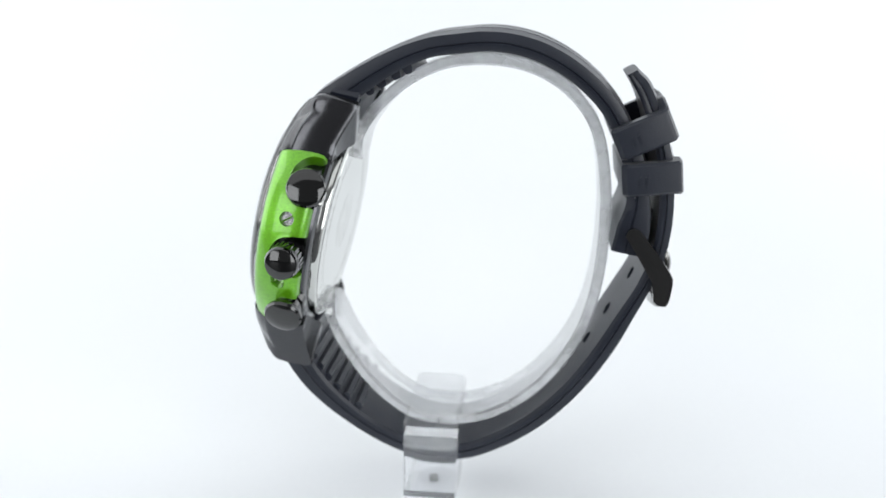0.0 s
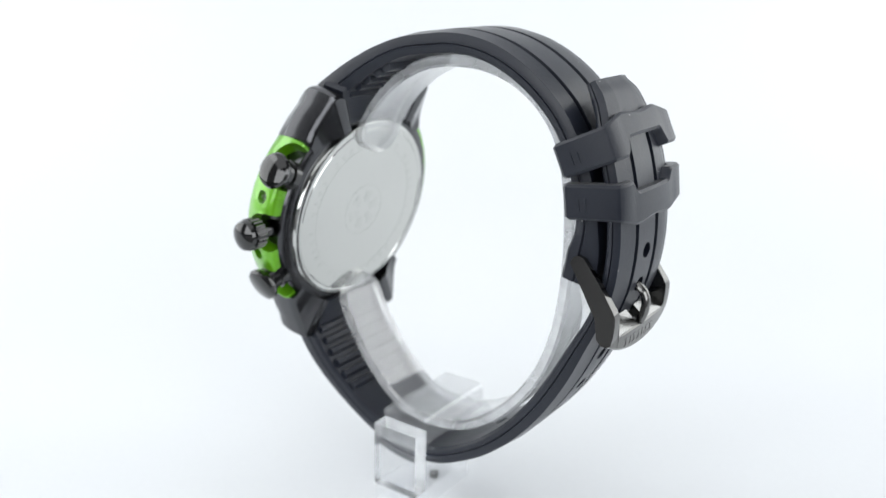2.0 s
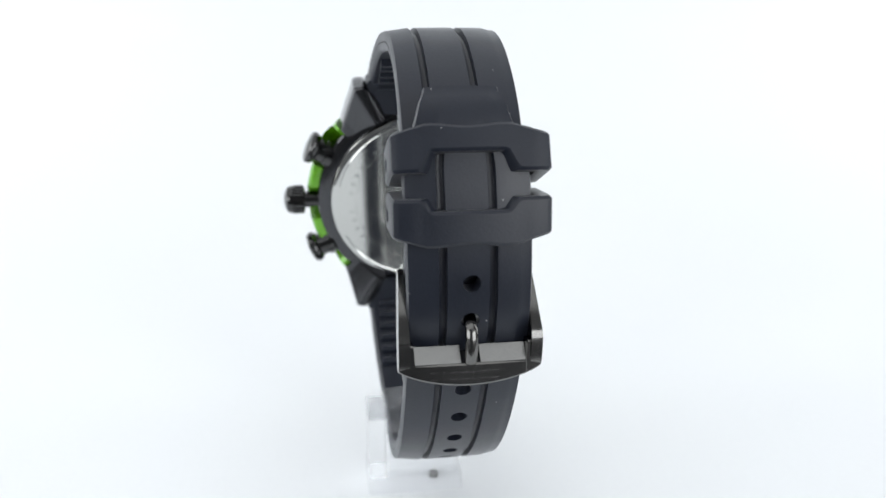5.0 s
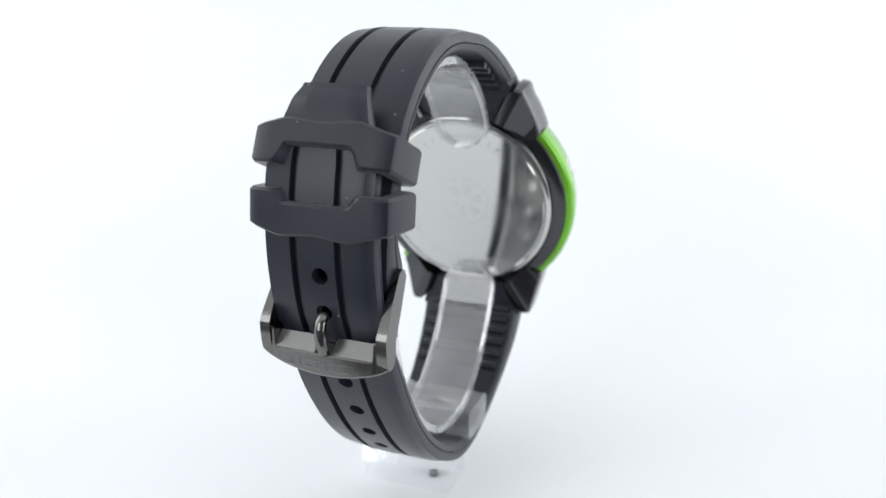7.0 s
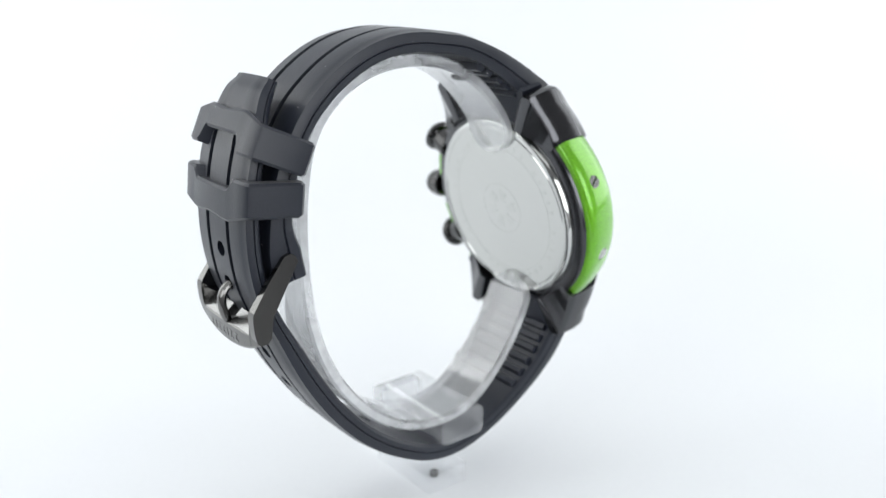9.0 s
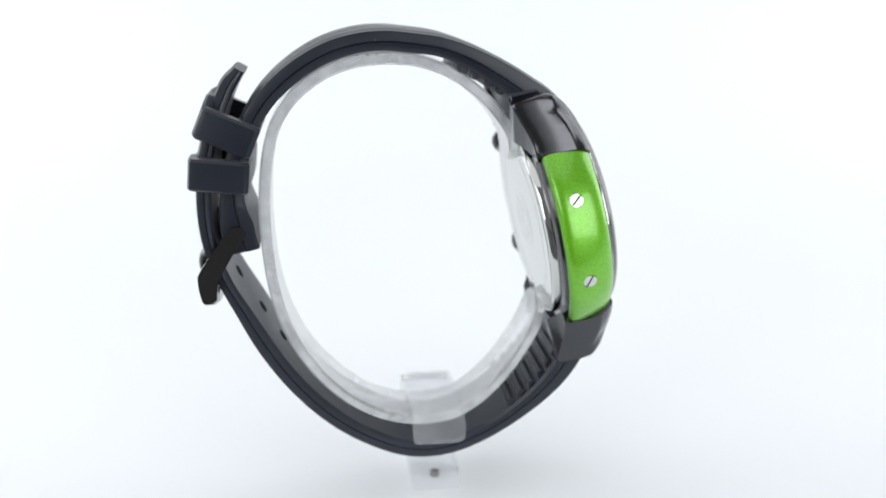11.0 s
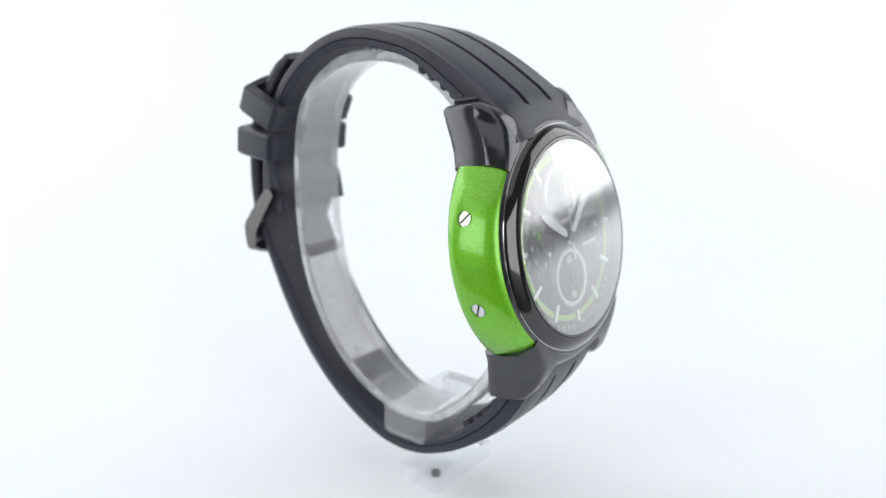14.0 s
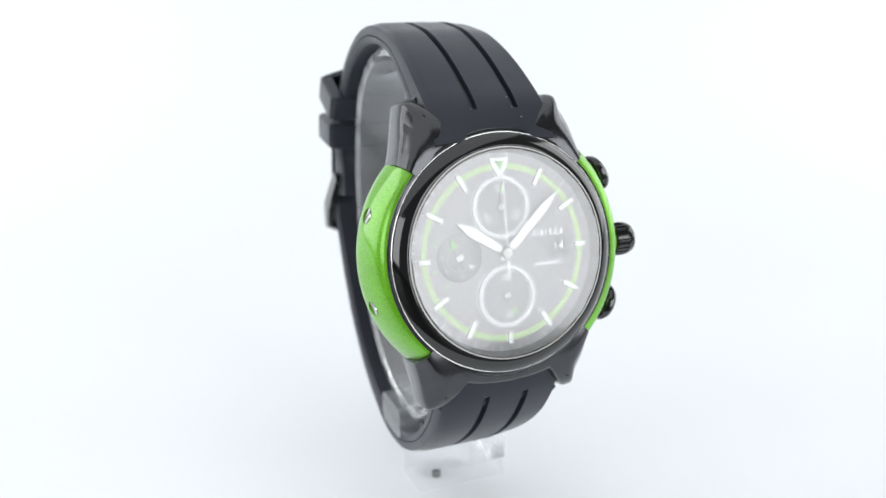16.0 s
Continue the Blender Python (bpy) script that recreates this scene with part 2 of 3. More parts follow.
# ---- the white sweep ----
def build_sweep():
    bm = bmesh.new()
    line = [(-0.085, 0), (-0.05, 0), (0.0, 0), (0.25, 0)]
    line += [(0.25 + 0.4 * math.sin(radians(6 * i)), 0.4 - 0.4 * math.cos(radians(6 * i))) for i in range(1, 16)] + [(0.65, 1.0), (0.65, 1.6)]
    rings = [[bm.verts.new((x, y, z)) for x in (-1.6, -0.8, -0.4, 0, 0.4, 0.8, 1.6)] for y, z in line]
    faces_between(bm, rings, closed_ring=False)
    ob = part("backdrop", bm, WHITE)
    tagged(ob, "seamless white studio paper sweep under and behind the stand", "backdrop", kind="structure")


build_sweep()


def build_dark_slab():
    """Unseen dark slab under and before the paper, around the camera, added to darken reflections."""
    bm = bmesh.new()
    box(bm, (-1.6, -1.6, -0.03), (1.6, 0.3, -0.003), lambda x, y, z: Vector((x, y, z)))
    ob = part("dark_slab", bm, SLAB_DARK)
    tagged(ob, "unseen dark grey slab under the white paper, added to darken reflections", "table", kind="structure")


build_dark_slab()

watch = tagged(new("wristwatch"), "black chronograph wristwatch with green side guards and black rubber strap", "watch")
stand = tagged(new("watch_stand"), "clear acrylic watch display stand with an open cuff ring", "stand")

# ---- the strap ----
MID = -0.6


def strap_section(w, h, g, shift=0.0, crown=0.12):
    """Cross-section (y, depth) of the strap, outer side first, with two grooves of depth g."""
    def top(y):
        return crown * (y / w) ** 2 + (0.4 * ramp(abs(y), w - 2.6, w - 0.5))
    face = [(y, top(y)) for y in (-w + 0.25, -w + 0.8)]
    for c in ((-4.95 + shift) * min(1, w / 9.2), (2.55 + shift) * min(1, w / 9.2)):
        face += [(c - 0.62, top(c)), (c - 0.45, top(c) + g * 0.9), (c - 0.2, top(c) + g), (c + 0.2, top(c) + g), (c + 0.45, top(c) + g * 0.9), (c + 0.62, top(c))]
        if c < -2:
            face += [(-1.4, 0.0), (0.4, 0.0)]
    face += [(y, top(y)) for y in (w - 2.4, w - 1.6, w - 0.9, w - 0.25)]
    return face + [(w, 1.2), (w + 0.03, h * 0.56), (w - 0.22, h * 0.60), (w + 0.03, h * 0.64), (w - 0.1, h - 0.5), (w - 0.6, h), (3, h), (-3, h), (-w + 0.6, h), (-w + 0.1, h - 0.5), (-w - 0.03, h * 0.64), (-w + 0.22, h * 0.60), (-w - 0.03, h * 0.56), (-w, 1.2)]


def build_strap(name, outline, count, width, thick, groove, label, shift=0.0, side=1):
    pts, tang, length = smooth_curve(outline, count)
    bm = bmesh.new()
    rings = []
    for i, (p, t) in enumerate(zip(pts, tang)):
        s = i / (count - 1)
        inward = Vector((t.y, -t.x)) * side
        sec = strap_section(width(s), thick(s), groove(s), 0.3 + 0.6 * ramp(s, 0.1, 0.6) if side < 0 else 0.0)
        tip = 0.9 * ramp(s, 0.972, 1.0) ** 2 if side < 0 else 0.0
        sec = [(y * (1 - 0.12 * tip), tip + d * (1 - 0.3 * tip)) for y, d in sec]
        rings.append([bm.verts.new(W(p.x + inward.x * d, y + MID + shift * ramp(s, 0.7, 1.0), p.y + inward.y * d)) for y, d in sec])
    faces_between(bm, rings)
    bm.faces.new(rings[0])
    bm.faces.new(rings[-1])
    return part(name, bm, RUBBER, watch, label, angle=40), pts, tang


UPPER = [(-25.4, -26.9), (-20.7, -21.6), (-15.8, -18.2), (-10.2, -15.0), (-5.1, -12.7), (0.0, -11.1), (5.0, -10.4), (9.5, -10.0), (14.3, -10.3), (19.5, -11.6), (24.5, -14.0),
         (29.2, -17.4), (33.3, -21.7), (36.3, -26.8), (38.8, -33.0), (40.0, -39.5), (40.4, -45.0), (39.6, -50.0)]
upper, upts, utan = build_strap("strap", UPPER, 150, lambda s: 11.0 - 1.7 * ramp(s, 0.05, 0.5), lambda s: 5.4 - 1.5 * ramp(s, 0.08, 0.32) + 0.6 * ramp(s, 0.75, 0.85) + 1.9 * ramp(s, 0.88, 0.95),
                                lambda s: 1.15 * ramp(s, 0.062, 0.07) * (1 - ramp(s, 0.96, 0.98)), "black ribbed rubber strap half with two long grooves")
LOWER = [(-30.6, -64.8), (-29.2, -71.2), (-25.9, -77.4), (-21.4, -82.6), (-15.2, -87.7), (-9.3, -91.4), (-3.3, -93.8), (2.4, -94.5), (8.1, -93.7), (13.7, -91.3), (19.7, -87.6),
         (25.5, -82.5), (30.9, -76.0), (35.5, -68.6), (38.9, -61.4), (41.6, -55.4), (43.4, -50.0), (44.2, -44.0), (44.1, -38.0), (43.3, -32.0), (41.8, -26.5), (39.7, -20.9), (37.2, -16.3)]
tail, tpts, ttan = build_strap("tail_strap", LOWER, 190, lambda s: 11.1 - 1.7 * ramp(s, 0.04, 0.3) - 3.2 * ramp(s, 0.90, 1.0), lambda s: 5.0 - 1.2 * ramp(s, 0.06, 0.22) - 0.8 * ramp(s, 0.62, 0.72),
                               lambda s: 1.15 * ramp(s, 0.044, 0.052) * (1 - ramp(s, 0.945, 0.955)), "black rubber strap half with a row of holes and a tapered tip", -0.7, -1)


def build_holes():
    cutters = []
    for x, z in ((44.0, -44.3), (43.2, -50.8), (40.5, -57.5), (37.2, -65.0), (33.2, -71.6), (28.8, -77.6), (24.0, -83.0), (18.6, -87.5)):
        k = min(range(len(tpts)), key=lambda i: (tpts[i] - Vector((x, z))).length)
        p, t = tpts[k], ttan[k]
        n = Vector((t.y, -t.x))
        bm = bmesh.new()
        a, b = W(p.x + n.x * 2, MID, p.y + n.y * 2), W(p.x - n.x * 6, MID, p.y - n.y * 6)
        rod(bm, a, b, 0.00135, 24)
        bmesh.ops.recalc_face_normals(bm, faces=bm.faces[:])
        me = bpy.data.meshes.new("cutter")
        bm.to_mesh(me)
        bm.free()
        cutters.append(new("cutter", me))
    cut(tail, cutters)


build_holes()


def build_ridges():
    """Grip ridges on the inner side of both strap halves, next to the case."""
    for strap, pts, tang, thick, first, side in ((upper, upts, utan, 4.9, 16, 1), (tail, tpts, ttan, 4.6, 14, -1)):
        for n in range(6):
            k = first + round(n * (4.4 if side > 0 else 4.0))
            p, t = pts[k], tang[k]
            i = Vector((t.y, -t.x)) * side
            h = thick - 0.14 * n
            bm = bmesh.new()
            out = [(-0.95, h - 1.0), (-0.85, h + 0.7), (-0.5, h + 1.2), (0.5, h + 1.2), (0.85, h + 0.7), (0.95, h - 1.0)]
            lo = [bm.verts.new(W(p.x + t.x * u + i.x * v, MID - 9.2, p.y + t.y * u + i.y * v)) for u, v in out]
            hi = [bm.verts.new(W(p.x + t.x * u + i.x * v, MID + 9.2, p.y + t.y * u + i.y * v)) for u, v in out]
            faces_between(bm, [lo, hi])
            bm.faces.new(lo)
            bm.faces.new(hi)
            part("ridge", bm, RUBBER, strap)


build_ridges()


def build_loop(name, centre, axis, up, deep, label):
    """A strap keeper: a thick band round both strap layers, its outer face notched."""
    ax = Vector(axis).normalized()
    nn = Vector((ax.y, -ax.x))
    if nn.x < 0:
        nn = -nn

    def ext(y, d):
        """Upper and lower rim: one rim swells to the middle, the other is notched there."""
        out, y = ramp(d, 3.6, 4.6), abs(y + 0.4)
        swell = (1.35 * min(1.0, max(0.0, (12.0 - y) / 5.2)) - 0.45 * (1 - ramp(y, 0.5, 5.5))) * out
        notch = deep * (1 - ramp(y, 5.7, 7.9)) * out
        return (2.85 + swell, -2.85 + notch) if up else (2.85 - notch, -2.85 - swell)
    outer = [(-12.3, -4.4), (-12.3, 4.2), (-12.0, 4.9), (-11.0, 5.3), (-8.8, 5.45), (-8.2, 5.48), (-7.7, 5.5), (-7.2, 5.54), (-6.7, 5.58), (-6.2, 5.62), (-5.6, 5.66), (-4, 5.76), (-2, 5.83), (0, 5.85), (2, 5.83), (4, 5.76), (5.2, 5.68), (5.8, 5.65), (6.3, 5.6), (6.8, 5.56), (7.3, 5.52), (7.9, 5.48), (8.8, 5.45),
             (11.0, 5.3), (12.0, 4.9), (12.3, 4.2), (12.3, -4.4), (11.4, -5.2), (6, -5.25), (-6, -5.25), (-11.4, -5.2)]
    inner = []
    for y, d in outer:
        inner.append((max(-9.7, min(9.7, y * 0.83)), max(-4.2, min(3.9, d))))
    bm = bmesh.new()

    def v(y, d, s):
        q = Vector(centre) + nn * d + ax * s
        return bm.verts.new(W(q.x, 0.955 * y + MID, q.y))
    r = [[], [], [], [], [], []]
    for (y, d), (yi, di) in zip(outer, inner):
        hi, lo = ext(y, d)
        sh = 0.45
        yy, dd = y * (1 - sh / 14), d * (1 - sh / 7)
        r[0].append(v(y, d, lo + sh)), r[1].append(v(y, d, hi - sh)), r[2].append(v(yy, dd, hi))
        r[3].append(v(yi, di, hi)), r[4].append(v(yi, di, lo)), r[5].append(v(yy, dd, lo))
    faces_between(bm, r, closed_path=True)
    ob = part(name, bm, RUBBER, watch, label, angle=28)
    for k in (-0.5, 0.5):
        bm = bmesh.new()
        corners = []
        for u, v in ((-0.9, -0.18), (0.9, -0.18), (0.9, 0.18), (-0.9, 0.18)):
            q = Vector(centre) + nn * (-1.6 + k * 1.2 + v) + ax * (u - 0.3)
            corners.append((q.x, q.y))
        prism(bm, corners, MID - 11.86, MID - 11.6, lambda u, v, h: W(u, h, v))
        part("moulded_mark", bm, RUBBER, ob)
    return ob


build_loop("keeper_loop", (37.6, -27.4), (-0.41, 0.912), True, 2.9, "thick black rubber keeper loop, tilted")
build_loop("keeper_loop", (39.4, -35.0), (-0.11, 0.994), False, 1.8, "thick black rubber keeper loop beside the buckle")


# ---- the buckle ----
def build_buckle():
    bm = bmesh.new()
    bar = [W(37.0, MID - 10.0, -45.6), W(37.0, MID + 10.0, -45.6)]
    rod(bm, bar[0], bar[1], 0.0009, 16)
    base = part("buckle", bm, GUN, watch, "dark gunmetal pin buckle")
    side = [(35.6, -45.8), (36.1, -44.7), (36.9, -44.3), (38.1, -44.7), (41.3, -48.6), (43.9, -52.3), (44.4, -53.3), (44.42, -54.4), (44.25, -56.4), (43.9, -58.0), (43.3, -58.6), (42.0, -58.5), (41.3, -57.6), (40.8, -54.2), (38.4, -50.2)]
    for sy in (-1, 1):
        bm = bmesh.new()
        inner = [bm.verts.new(W(x, MID + sy * (9.45 - 0.25 * ramp(-z, 47, 54)), z)) for x, z in side]
        outer = [bm.verts.new(W(x, MID + sy * (10.35 + 0.6 * ramp(-z, 44.5, 53.5)), z)) for x, z in side]
        faces_between(bm, [inner, outer])
        bm.faces.new(inner)
        bm.faces.new(outer)
        part("arm", bm, GUN, base, bevel=0.00035)
    # front plate: a flat bowed face with a curved lower edge, cut back to a ledge between the arms
    bm = bmesh.new()
    rings = []
    stops = sorted([-10.85 + 21.7 * i / 36 for i in range(37)] + [-8.7, -8.5, 8.5, 8.7])
    for y in stops:
        k = (y / 10.85) ** 2
        bow = 0.10 + 0.45 * (1 - k)
        low = -58.5 - 2.6 * (1 - k) ** 0.8
        cutback = abs(y) < 8.6
        front = 43.9 + bow
        top_in, top_out = ((41.1, -57.4), (front, -57.15)) if cutback else ((41.1, -54.4), (front, -54.0))
        sec = [top_in, (top_out[0] - 0.25, top_out[1]), (top_out[0], top_out[1] - 0.25), (front - 0.08 * (-57.4 - low), low + 0.45),
               (front - 0.3 - 0.08 * (-57.4 - low), low + 0.08), (42.0, low + 0.15), (41.2, low + 0.8)]
        rings.append([bm.verts.new(W(x, y + MID, z)) for x, z in sec])
    faces_between(bm, rings)
    bm.faces.new(rings[0])
    bm.faces.new(rings[-1])
    plate = part("front_plate", bm, GUN, base, "bowed front bar with faint engraved marks", angle=25)
    # the sloping ledge behind the plate, parted by the tongue's notch; paler colour imitates its reflection
    for y0, y1 in ((-8.5, -1.5), (1.5, 8.5)):
        bm = bmesh.new()
        prism(bm, [(41.3, -57.6), (41.3, -55.3), (41.9, -55.1), (44.15, -57.1), (44.15, -57.45)], y0 + MID, y1 + MID, lambda u, v, h: W(u, h, v))
        part("ledge", bm, LIT_GUN, base, "polished gunmetal ledge under the strap, reflected brightness put into its colour", bevel=0.00012)
    bm = bmesh.new()
    prism(bm, [(41.3, -57.6), (41.3, -56.3), (44.15, -57.2), (44.15, -57.45)], -1.5 + MID, 1.5 + MID, lambda u, v, h: W(u, h, v))
    part("ledge_notch", bm, LIT_GUN, base)
    for u, w in ((-5.6, 1.1), (-4.1, 0.35), (-2.7, 1.1), (-1.0, 1.1), (0.4, 0.35), (1.9, 1.1), (3.7, 1.2)):
        k = (u / 10.85) ** 2
        front = 44.0 + 0.45 * (1 - k) - 0.08 * 1.7
        for dz, dh in ((0.6, 0.1), (-0.6, 0.1), (0.0, 0.55)):
            bm = bmesh.new()
            wide = w / 2 if dh < 0.3 else 0.1
            prism(bm, [(u - wide, -59.1 + dz - dh), (u + wide, -59.1 + dz - dh), (u + wide, -59.1 + dz + dh), (u - wide, -59.1 + dz + dh)], front - 0.3, front + 0.035, lambda y, z, h: W(h - 0.08 * (-59.1 - z), y + MID, z))
            part("engraved_mark", bm, LIT_GUN if dh < 0.3 else GUN, plate)
    # tongue through the strap
    bm = bmesh.new()
    path = [(37.5, -45.6), (39.6, -48.0), (41.8, -50.3), (43.9, -51.5), (44.7, -53.2), (44.6, -55.2), (44.0, -57.0)]
    pts, tang, _ = smooth_curve(path, 26)
    rings = []
    for p, t in zip(pts, tang):
        n = Vector((-t.y, t.x))
        rings.append([bm.verts.new(W(p.x + n.x * 0.75 * math.sin(radians(30 * j)), MID + 0.95 * math.cos(radians(30 * j)), p.y + n.y * 0.75 * math.sin(radians(30 * j)))) for j in range(12)])
    faces_between(bm, rings)
    bm.faces.new(rings[0])
    bm.faces.new(rings[-1])
    part("tongue", bm, GUN, base)


build_buckle()


# ---- the case ----
def build_case():
    bm = bmesh.new()
    lathe(bm, [(18.4, -9.5), (20.4, -9.4), (21.2, -9.1), (21.4, -8.6), (21.2, -8.2), (20.7, -8.0), (20.7, -6.0), (20.8, -2.0), (20.5, -0.6), (20.1, 0.1), (19.4, 0.3), (17.15, 0.3), (17.12, -0.55)], steps=128)
    case = part("case", bm, BLACK, watch, "round black plated steel case")
    return case


case = build_case()


FRONT_B = ((13.0, 0.25), (16.0, 0.2), (18.0, -0.05), (20.0, -0.55), (22.0, -1.5), (24.0, -3.0), (25.5, -4.7), (26.6, -6.6), (27.4, -8.6))
BACK_B = ((13.0, -9.2), (18.0, -9.5), (20.5, -10.2), (22.5, -10.9), (24.6, -11.6), (27.4, -12.0))


def along(table, x):
    for (x0, y0), (x1, y1) in zip(table, table[1:]):
        if x <= x1:
            return y0 + (y1 - y0) * max(0.0, (x - x0) / (x1 - x0))
    return table[-1][1]


def rim(dev):
    """Outer radius of the case shoulder, dev degrees from twelve: hood, step out to the lug, lug's tip, lug's flank."""
    d = abs(dev)
    hood = 21.9 + 0.25 * ramp(d, 4, 20)
    if d < 26.0:
        return hood + (28.3 - hood) * ramp(d, 19.8, 26.0) ** 0.85
    if d < 28.8:
        return 28.3 + 0.3 * math.sin(math.pi * (d - 26.0) / 5.6)
    w = radians(d)
    # flank: a straight line from the tip down to the guard
    t = (13.75 * math.cos(w) - 25.0 * math.sin(w)) / (-2.45 * math.cos(w) - 9.0 * math.sin(w))
    return min(28.62, math.hypot(13.75 + 2.45 * t, 25.0 - 9.0 * t))


def build_shoulder(sb, end):
    """The case shoulder above or below the dial: a hood over the strap end, running out into two lugs."""
    bm = bmesh.new()
    rings = []
    n = 176
    for i in range(n + 1):
        dev = -end + 2 * end * i / n
        w = radians(dev)
        R = rim(dev)
        lug = ramp(abs(dev), 20.2, 22.0)
        ring = []

        def put(r, c):
            ring.append(bm.verts.new(C(r * math.sin(w), sb * r * math.cos(w), c)))
        for f in (0.0, 0.12, 0.25, 0.4, 0.55, 0.7, 0.82, 0.91, 0.97):
            r = 19.3 + (R - 19.3) * f
            b = r * math.cos(w)
            flank = ramp(abs(dev), 27, 33)
            put(r, along(FRONT_B, b) + 0.02 - flank * 2.3 * ramp(f, 0.45, 1.0) - 0.35 * ramp(f, 0.8, 1.0))
        b = R * math.cos(w)
        top, low = along(FRONT_B, b) - 0.85 - 2.3 * ramp(abs(dev), 27, 33), along(BACK_B, b) * lug + -3.6 * (1 - lug)
        top = max(top, low + 1.4)
        put(R, top)
        put(R + 0.12 * lug, top + (low - top) * 0.35)
        put(R - 0.05 * lug, top + (low - top) * 0.72)
        put(R - 0.1, low + 0.5)
        put(R - 0.6, low)
        put(20.0, low)
        rings.append(ring)
    faces_between(bm, rings)
    bm.faces.new(rings[0])
    bm.faces.new(rings[-1])
    shoulder = part("case_shoulder", bm, BLACK, case, "glossy black case shoulder running out into two lugs", angle=38)
    # the spring-bar hole in each lug: a black plug, the hole's shade put into colour
    for sa in (-1, 1):
        bm = bmesh.new()
        rod(bm, C(sa * 11.6, sb * 22.6, -2.02), C(sa * 11.4, sb * 22.1, -3.2), 0.0005, 18)
        part("hole_shade_plug", bm, INK, shoulder)


def build_strap_end(strap, sb):
    """The thick moulded end of a strap half, filling the gap between two lugs behind the hood."""
    bm = bmesh.new()
    outline = [(-7.9, 19.2), (7.9, 19.2), (8.9, 21.5), (10.6, 24.2), (11.2, 25.8), (10.4, 26.6), (-10.4, 26.6), (-11.2, 25.8), (-10.6, 24.2), (-8.9, 21.5)]
    lo = [bm.verts.new(C(a, sb * b, -10.2 - 0.12 * (b - 19.2))) for a, b in outline]
    hi = [bm.verts.new(C(a, sb * b, -3.9 - 0.35 * (b - 19.2))) for a, b in outline]
    faces_between(bm, [lo, hi])
    bm.faces.new(lo)
    bm.faces.new(hi)
    part("strap_end", bm, RUBBER, strap, bevel=0.0004)


build_strap_end(upper, 1)
build_strap_end(tail, -1)
build_shoulder(1, 46.6)
build_shoulder(-1, 44.3)

CONTROLS = ((11.1, -7.2, 3.5), (-0.9, -6.3, 3.3), (-12.1, -7.0, 3.0))


def build_side_guard(sign):
    """The green guard round one flank; on the crown's side it has notches for the buttons."""
    curve = [(21.6, -8.6), (22.4, -8.35), (22.78, -7.6), (22.82, -6.4), (22.6, -4.9), (22.2, -3.2), (21.65, -1.7), (21.0, -0.6), (20.4, -0.08)]
    if sign > 0:
        curve = [(21.9, -8.6), (22.9, -8.35), (23.4, -7.6), (23.5, -6.4), (23.35, -4.9), (22.95, -3.2), (22.35, -1.7), (21.6, -0.6), (20.5, -0.05)]
    prof = [(19.6, -8.6)] + [tuple(p) for p in smooth_curve(curve, 30)[0]] + [(19.6, 0.05)]
    bm = bmesh.new()
    rings = []
    n = 120
    for i in range(n + 1):
        deg = -45.5 + 88.7 * i / n
        lo = -99
        if sign > 0:
            b = 22 * math.sin(radians(deg))
            for cb, cc, R in CONTROLS:
                if abs(b - cb) < R:
                    lo = max(lo, cc + math.sqrt(R * R - (b - cb) ** 2))
        ring = []
        for rad, c in prof:
            ring.append(bm.verts.new(C(sign * rad * math.cos(radians(deg)), rad * math.sin(radians(deg)), max(c, lo))))
        rings.append(ring)
    faces_between(bm, rings)
    bm.faces.new(rings[0])
    bm.faces.new(rings[-1])
    bmesh.ops.remove_doubles(bm, verts=bm.verts[:], dist=1e-7)
    guard = part("side_guard", bm, GREEN, case, "metallic green side guard" + (" notched round the buttons" if sign > 0 else " with two steel screws"), angle=35)
    cutters = []
    spots = ((7.95, -5.0), (-7.1, -5.0)) if sign < 0 else ((5.2, -4.9), (-6.0, -5.0))
    for b, c in spots:
        a = sign * math.sqrt(22.8 ** 2 - b * b)
        d = Vector((sign * math.cos(math.asin(b / 22.8)), math.sin(math.asin(b / 22.8))))
        bm = bmesh.new()
        rod(bm, C(a + d.x * 2, b + d.y * 2, c), C(a - d.x * 1.3, b - d.y * 1.3, c), 0.0013, 28)
        bmesh.ops.recalc_face_normals(bm, faces=bm.faces[:])
        me = bpy.data.meshes.new("cutter")
        bm.to_mesh(me)
        bm.free()
        cutters.append(new("cutter", me))
    cut(guard, cutters)
    for i, (b, c) in enumerate(spots):
        a = sign * math.sqrt(22.8 ** 2 - b * b)
        d = Vector((sign * math.cos(math.asin(b / 22.8)), math.sin(math.asin(b / 22.8)), 0))
        t = Vector((-d.y, d.x, 0))
        deep = 0.6 if sign > 0 else 0.25
        ang = radians(40 + 20 * i)
        # head in two halves with a slot between them
        for half in (0, 1):
            bm = bmesh.new()
            out = []
            for k in range(15):
                w = radians(-83 + 166 * k / 14) + (math.pi if half else 0)
                out.append((1.2 * math.cos(w), 1.2 * math.sin(w)))

            def at(u, v, h):
                uu, vv = u * math.cos(ang) - v * math.sin(ang), u * math.sin(ang) + v * math.cos(ang)
                q = Vector((a, b, c)) + t * uu + Vector((0, 0, 1)) * vv + d * h
                return C(*q)
            prism(bm, out, -1.25, -deep, at)
            part("screw_half", bm, STEEL, guard, "half of a slotted screw head", bevel=0.00008)


build_side_guard(-1)
build_side_guard(1)


